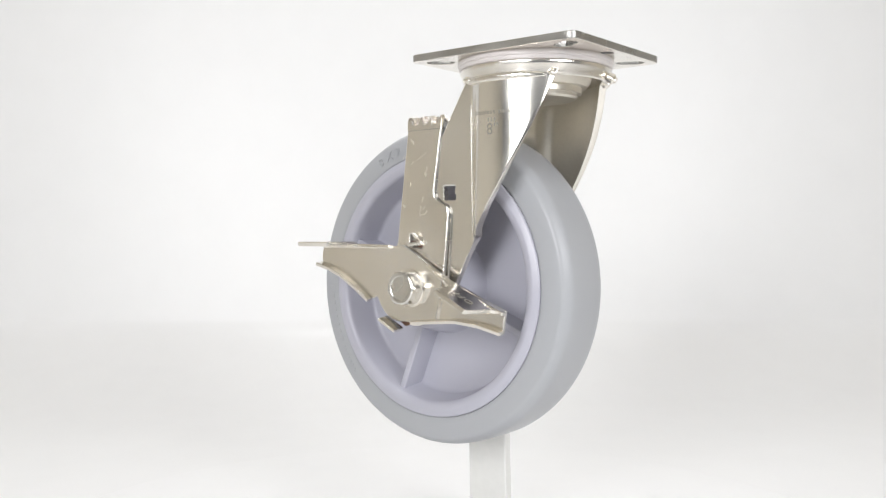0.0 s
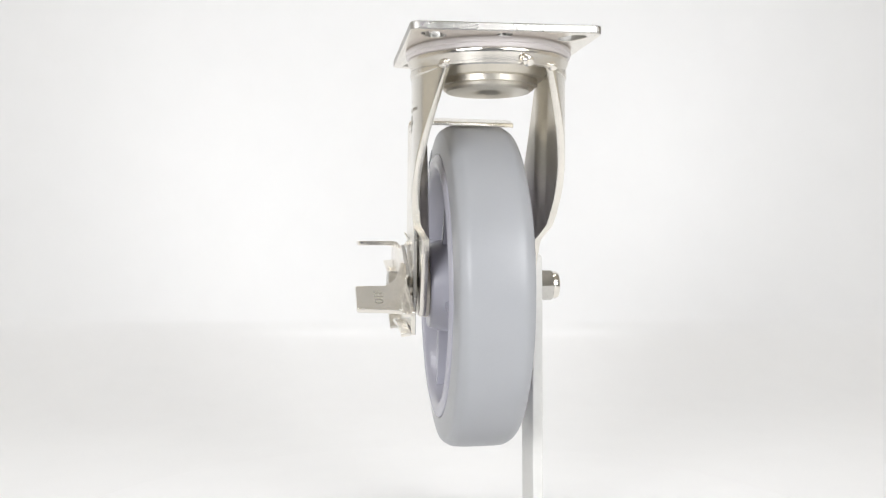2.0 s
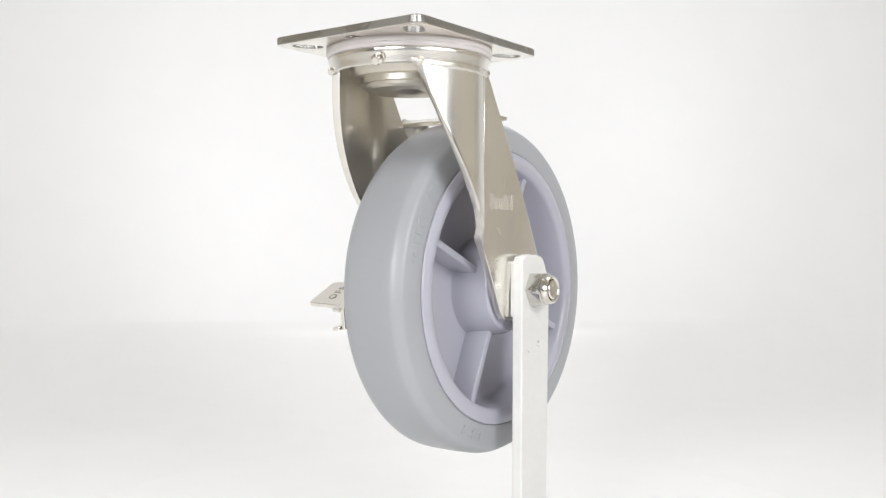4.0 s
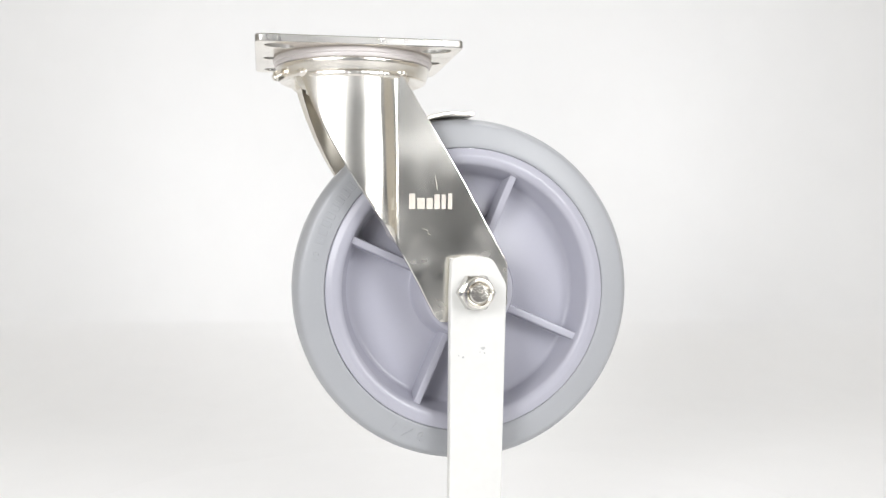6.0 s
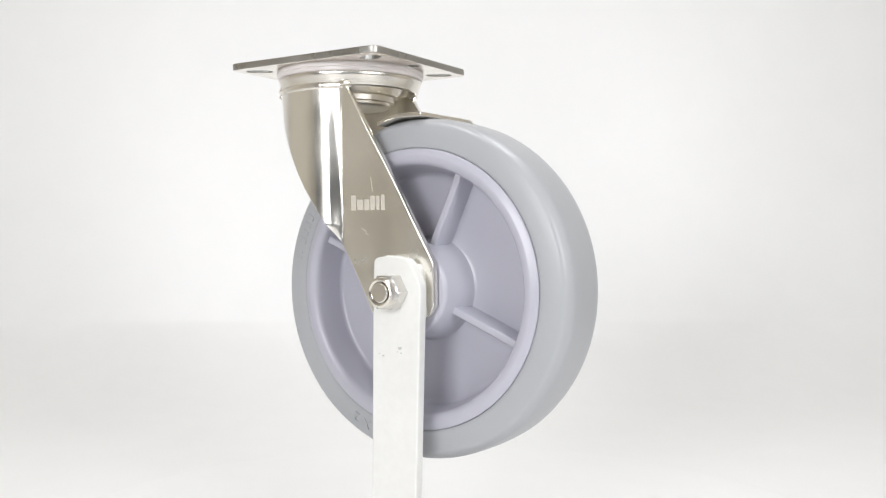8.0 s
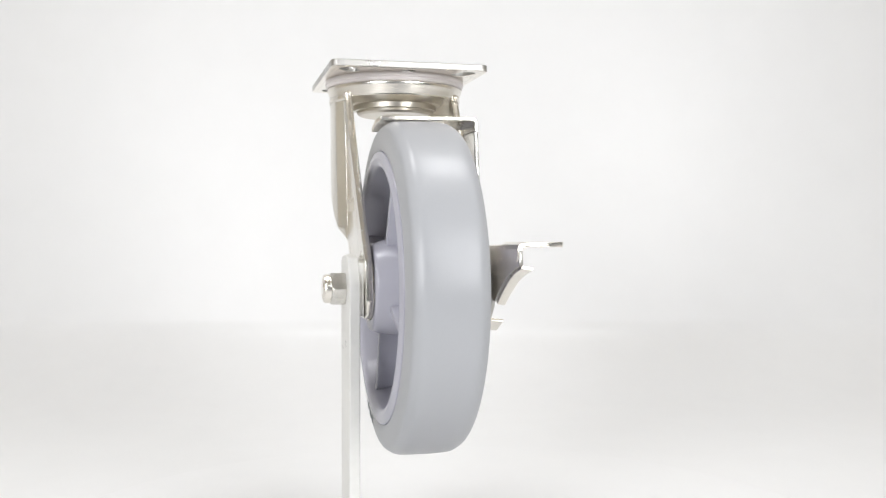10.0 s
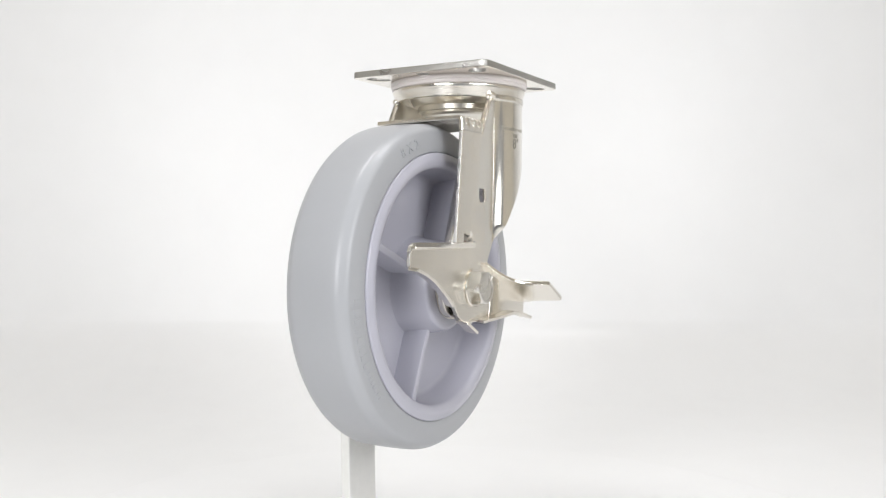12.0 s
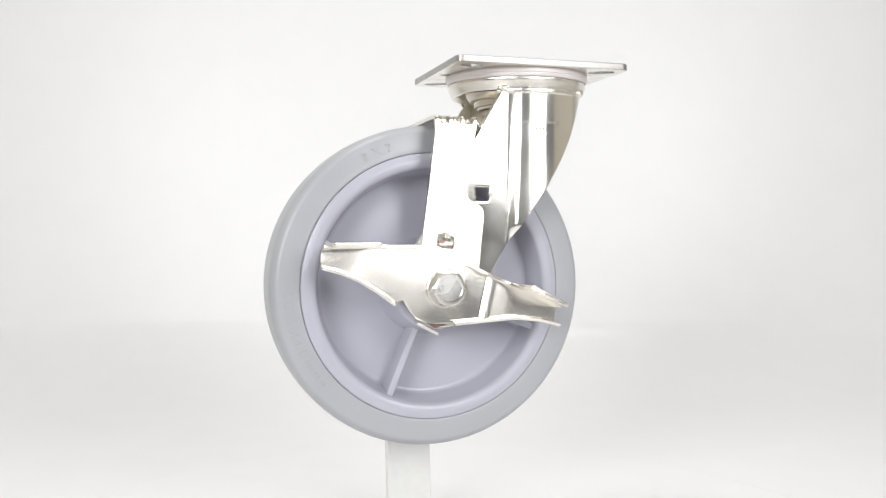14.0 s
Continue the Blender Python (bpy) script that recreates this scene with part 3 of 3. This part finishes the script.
def lever(parent):
    # middle plate and the long wing
    mid = [(76.5, 25.2), (77.4, 15), (66, 12.2), (55.5, 7.8), (43, 0.2), (31.4, -8), (27.2, -6.4), (24, -12.5), (19.5, -17.6), (12, -21.4), (-4.5, -21.6), (-20.6, -20.6),
           (-27.0, 8.6), (-14, 15.2), (-2.5, 22.6), (6.5, 27), (14, 25.6)]
    lv = part("pedal_lever", sheet(rounded(mid, [4, 3, 1, 1, 2, 1, 1, 3, 2, 4, 2, 0.1, 0.1, 6, 6, 5, 2]), 42.6, 45.2, bevel=0.6), [BRUSHED, DARKENED_EDGE], parent, "satin stainless double brake pedal lever")
    cut_edges(lv, 1)
    # kink and short wing, standing further out
    bm = ribbon([((-20.4, 45.2, -20.6), (-26.8, 45.2, 8.6)), ((-22.2, 46.2, -20.7), (-28.4, 46.2, 7.8)), ((-24.6, 47.6, -20.6), (-31.0, 47.6, 6.6)), ((-26.8, 48.2, -20.3), (-33.4, 48.2, 5.6)),
                 ((-42, 48.0, -18.9), (-46, 47.9, 0.4)), ((-58, 47.5, -20.6), (-60, 47.4, -5.6)), ((-71.6, 47.0, -24.0), (-73.4, 46.9, -10.8))], 2.6)
    part("short_wing", bm, BRUSHED, lv)
    # lip along the lower edge of both wings, turned outwards
    bm = ribbon([((-4.5, 44, -21.8), (-4.5, 50.2, -22.6)), ((-14, 45, -21.2), (-14, 51.2, -21.8)), ((-28, 47, -19.9), (-28, 53.2, -20.6)), ((-42, 47.4, -18.8), (-42, 53.6, -19.6)),
                 ((-58, 47.4, -20.5), (-58, 53.2, -21.3)), ((-73.2, 47.4, -24.2), (-73.2, 52.6, -25))], 2.2)
    part("lower_lip", bm, BRUSHED, lv)
    bm = ribbon([((77.2, 44, 15.6), (77.2, 51, 14.6)), ((66, 44, 12.6), (66, 50.4, 11.6)), ((55.5, 44, 8.2), (55.5, 50, 7.2)), ((43, 44, 0.6), (43, 49.6, -0.4)), ((32, 44, -7.4), (32, 49.2, -8.4))], -2.2)
    part("lower_lip", bm, BRUSHED, lv)
    # upper flange of the short wing and its foot tab
    bm = ribbon([((-14.5, 44.0, 15.2), (-14.5, 47.6, 15.6)), ((-26, 44.8, 9.4), (-26, 50.0, 9.8)), ((-33, 46.4, 6.0), (-33, 52.6, 6.4)), ((-38.5, 46.7, 3.5), (-38.5, 56.4, 3.9)), ((-42, 46.8, 1.9), (-42, 61, 2.3)), ((-44.2, 46.8, 0.9), (-44.2, 67, 1.3)), ((-46, 46.8, 0.0), (-46, 52, 0.4)), ((-50, 46.8, -1.8), (-50, 51.8, -1.4)), ((-75, 46.8, -11.6), (-75, 51.8, -11.2))], -2.2)
    part("upper_lip", bm, BRUSHED, lv)
    bm = ribbon([((-43.2, 50.0, 2.2), (-71, 50.0, -10.4)), ((-43.6, 54, 2.8), (-68.6, 54, -9.8)), ((-44.4, 64, 2.9), (-68.4, 64, -9.2)), ((-45, 76.2, 2.9), (-68.2, 76.2, -8.8)), ((-46.2, 77.2, 2.4), (-67, 77.2, -8.2))], 2.8)
    off = part("foot_tab", bm, BRUSHED, lv)
    # upper flange of the long wing and its foot tab
    bm = ribbon([((75.2, 43.4, 26.6), (75.2, 47.4, 27.4)), ((40, 43.4, 26.4), (40, 47.4, 27.2)), ((15, 43.4, 26.0), (15, 47.4, 26.8))], -2.2)
    part("upper_lip", bm, BRUSHED, lv)
    bm = ribbon([((76.2, 42.13, 17.8), (46, 42.13, 17.8)), ((75.6, 42.13, 24.6), (46, 42.13, 24.6)), ((75, 43.1, 27.2), (46, 43.1, 27.2)), ((74.8, 45.2, 28.5), (46, 45.2, 28.5)), ((74.6, 48.6, 28.7), (46, 48.6, 28.7)), ((74.6, 60, 28.7), (46, 60, 28.7)), ((74.4, 69.6, 28.7), (46.2, 69.6, 28.7)), ((73.2, 70.8, 28.4), (47.4, 70.8, 28.4))], 3.0)
    part("foot_tab", bm, BRUSHED, lv)
    # stop tab under the hub
    bm = ribbon([((19.6, 43.6, -18.2), (6.2, 43.6, -25.2)), ((19.9, 47.4, -18.9), (6.5, 47.4, -25.9)), ((20.0, 52.2, -19.3), (6.6, 52.2, -26.3))], 1.9)
    part("stop_tab", bm, BRUSHED, lv)
    part("stop_plate", sheet(rounded([(17, -17), (6, -24.6), (-5, -21), (-2, -12), (12, -12)], 1), 40.8, 42.2, bevel=0.3), COPPER, lv)
    return lv


def plain_bar(parent, m, wide, high, thick, mat, name="mark"):
    bm = bmesh.new()
    bmesh.ops.create_cube(bm, size=0.001)
    bm.transform(Matrix.Diagonal((wide, high, thick, 1)))
    bmesh.ops.bevel(bm, geom=list(bm.edges), offset=min(thick, wide, high) * 0.0002, segments=1, affect="EDGES")
    ob = part(name, bm, mat, parent)
    ob.matrix_basis = m
    return ob


def on_leg(x, z, side):
    """Pose on the outer face of a fork leg: x reads to the right from outside, y up."""
    d = 0.4
    t = Vector((2 * d, side * (fork_leg_y(x + d, z) - fork_leg_y(x - d, z)), 0)).normalized()
    v = Vector((0, side * (fork_leg_y(x, z + d) - fork_leg_y(x, z - d)), 2 * d)).normalized()
    right = t if side < 0 else -t
    out = right.cross(v).normalized()
    m = Matrix((right, out.cross(right), out)).transposed().to_4x4()
    m.translation = Vector(mm((x, SWIVEL[1] + side * fork_leg_y(x, z), z))) + out * 0.00006
    return m


def sidewall_bars(parent, start, step, count, side, high, wide, radius=91.6):
    for i in range(count):
        a = start + side * step * i
        c, s_ = math.cos(radians(a)), math.sin(radians(a))
        up, out = Vector((c, 0, s_)), Vector((0, side, 0))
        out = (out + up * 0.135).normalized()
        m = Matrix((up.cross(out).normalized(), out.cross(up.cross(out)).normalized(), out)).transposed().to_4x4()
        m.translation = Vector(mm((radius * c, side * 22.35, radius * s_)))
        plain_bar(parent, m, wide, high, 0.7, RUBBER, "raised_mark")


def writing(tyre, crown, pedal):
    # size on both sidewalls; the maker's words stay plain raised marks
    sidewall_text(tyre, "8X2", 66.8, 1, size=8.4, step=5.2)
    sidewall_text(tyre, "8X2", -113.0, -1, size=8.4, step=5.2)
    sidewall_bars(tyre, -26.0, 3.3, 8, 1, 5.6, 3.2)
    sidewall_bars(tyre, -41.0, 1.9, 7, 1, 3.0, 1.5)
    sidewall_bars(tyre, 161.5, 3.3, 8, -1, 5.6, 3.2)
    sidewall_bars(tyre, 168.6, 2.2, 2, -1, 3.2, 1.7)
    # maker's mark etched on the fork: a row of plain shapes
    for x, z, wide, high in ((-34.6, 52.2, 3.6, 9.0), (-29.4, 51.0, 4.4, 6.4), (-24.4, 51.0, 3.6, 6.4), (-20.0, 52.0, 3.2, 8.4), (-16.2, 52.0, 2.4, 8.4), (-12.4, 52.2, 2.6, 9.2)):
        plain_bar(crown, on_leg(x, z, -1), wide, high, 0.12, ETCH, "etched_mark")
    for x, z, high, turn in ((-20.5, 63, 8.5, 8), (-19.0, 54, 4.5, 3), (-27, 36, 3.2, 70), (-25, 33.5, 2.6, 60)):
        plain_bar(crown, on_leg(x, z, -1) @ Matrix.Rotation(radians(turn), 4, "Z"), 0.3, high, 0.1, ETCH, "scratch")
    # stamped size on the brake side leg
    word = "Stainless steel"
    advance = {"S": 1.25, "t": 0.62, "a": 1.0, "i": 0.45, "l": 0.45, "n": 1.02, "e": 1.0, "s": 0.95, " ": 0.6}
    run = -48.0
    for ch in word:
        half = advance[ch] * 1.16
        if ch != " ":
            lettering("letter", ch, 4.0, crown, STAMP, on_leg(run - half, 104.2, 1), depth=0.03)
        run -= 2 * half
    for x in (-60.6, -62.8, -65.0):
        plain_bar(crown, on_leg(x, 99.6, 1), 1.3, 2.6, 0.1, STAMP, "stamped_mark")
    for i, ch in enumerate('8"'):
        lettering("letter", ch, 9.6, crown, STAMP, on_leg(-61.4 - i * 4.6, 94.0, 1), depth=0.03)
    lettering("letters", "OFF", 7.4, pedal, STAMP, Matrix.Translation(mm((-56.4, 64, -3.02))) @ Matrix.Rotation(-math.atan2(12.1, 24.0), 4, "Y"), depth=0.08, gap=1.25)


def caster():
    c = thing("swivel_caster", "stainless steel swivel caster with grey rubber wheel and foot brake", "caster wheel")
    tyre = wheel(c)
    crown = fork(c)
    top_plate(c)
    axle(c)
    brake(c)
    pedal = lever(c)
    writing(tyre, crown, pedal)
    return c


def support_bar():
    b = thing("support_bar", "white painted flat steel bar holding the caster by its axle", "support bar")
    out = [(-13.2, 18.2), (-10, 20.0), (-3, 20.6), (4, 20.4), (11.2, 19.2), (19.4, 4), (19.2, -1), (16.0, -117), (14.8, -166.8), (-16.2, -166.8), (-15, -117), (-14, 0)]
    bm = sheet(rounded(out, [1.5, 2, 1, 1, 4, 4, 1, 0.1, 0.1, 0.1, 0.1, 1]), -37.2, -44.0, [arc(0, 0, 6.3, 0, 345, 23)], 0.9)
    part("bar", bm, BAR, b)
    part("mounting_pad", sheet(rounded([(-12, 17), (15, 16), (16, -16), (-12, -17)], 2), -34.6, -37.3, [arc(0, 0, 6.3, 0, 345, 23)], 0.4), BAR, b)
    # lumpy paint along the cut top
    for i in range(7):
        bm = bmesh.new()
        bmesh.ops.create_icosphere(bm, subdivisions=2, radius=0.0017)
        for v in bm.verts:
            v.co *= 1 + 0.3 * noise.noise(v.co * 500 + Vector((i, 0, 0)))
        x = -12.2 + i * 3.2 + random.uniform(-0.8, 0.8)
        bm.transform(Matrix.Translation(mm((x, -40 + random.uniform(-1.2, 1.2), 19.6 + (0.4 if 1 < i < 5 else -0.8)))) @ Matrix.Diagonal((1.3, 1.2, 0.6, 1)))
        part("paint_lump", bm, BAR, b)
    # small chips in the paint
    for x, z, r in ((-6.6, -37.4, 1.1), (-9.2, -36.4, 0.7), (5.2, -32.4, 1.8), (6.0, -35.2, 0.8), (3.4, -34.6, 0.6)):
        pts = [(x + r * (0.7 + 0.5 * noise.noise(Vector((x, a, z)))) * math.cos(a), z + 0.8 * r * (0.7 + 0.5 * noise.noise(Vector((z, a, x)))) * math.sin(a))
               for a in [k * math.pi / 5 for k in range(10)]]
        part("paint_chip", sheet(pts, -44.12, -43.9, bevel=0), CHIP, b)
    bm = bmesh.new()
    bmesh.ops.create_icosphere(bm, subdivisions=3, radius=0.0055)
    bm.transform(Matrix.Translation(mm((2, -37.4, -54))) @ Matrix.Diagonal((1, 0.42, 1.15, 1)))
    part("weld_blob", bm, BAR, b)
    return b


studio()
DISC = turntable()
CASTER = caster()
SUPPORT = support_bar()


def motions():
    walk(CASTER, turntable_rows(height=AXLE))
    walk(SUPPORT, turntable_rows(height=AXLE))
    walk(DISC, turntable_rows(offset=PIVOT))


motions()
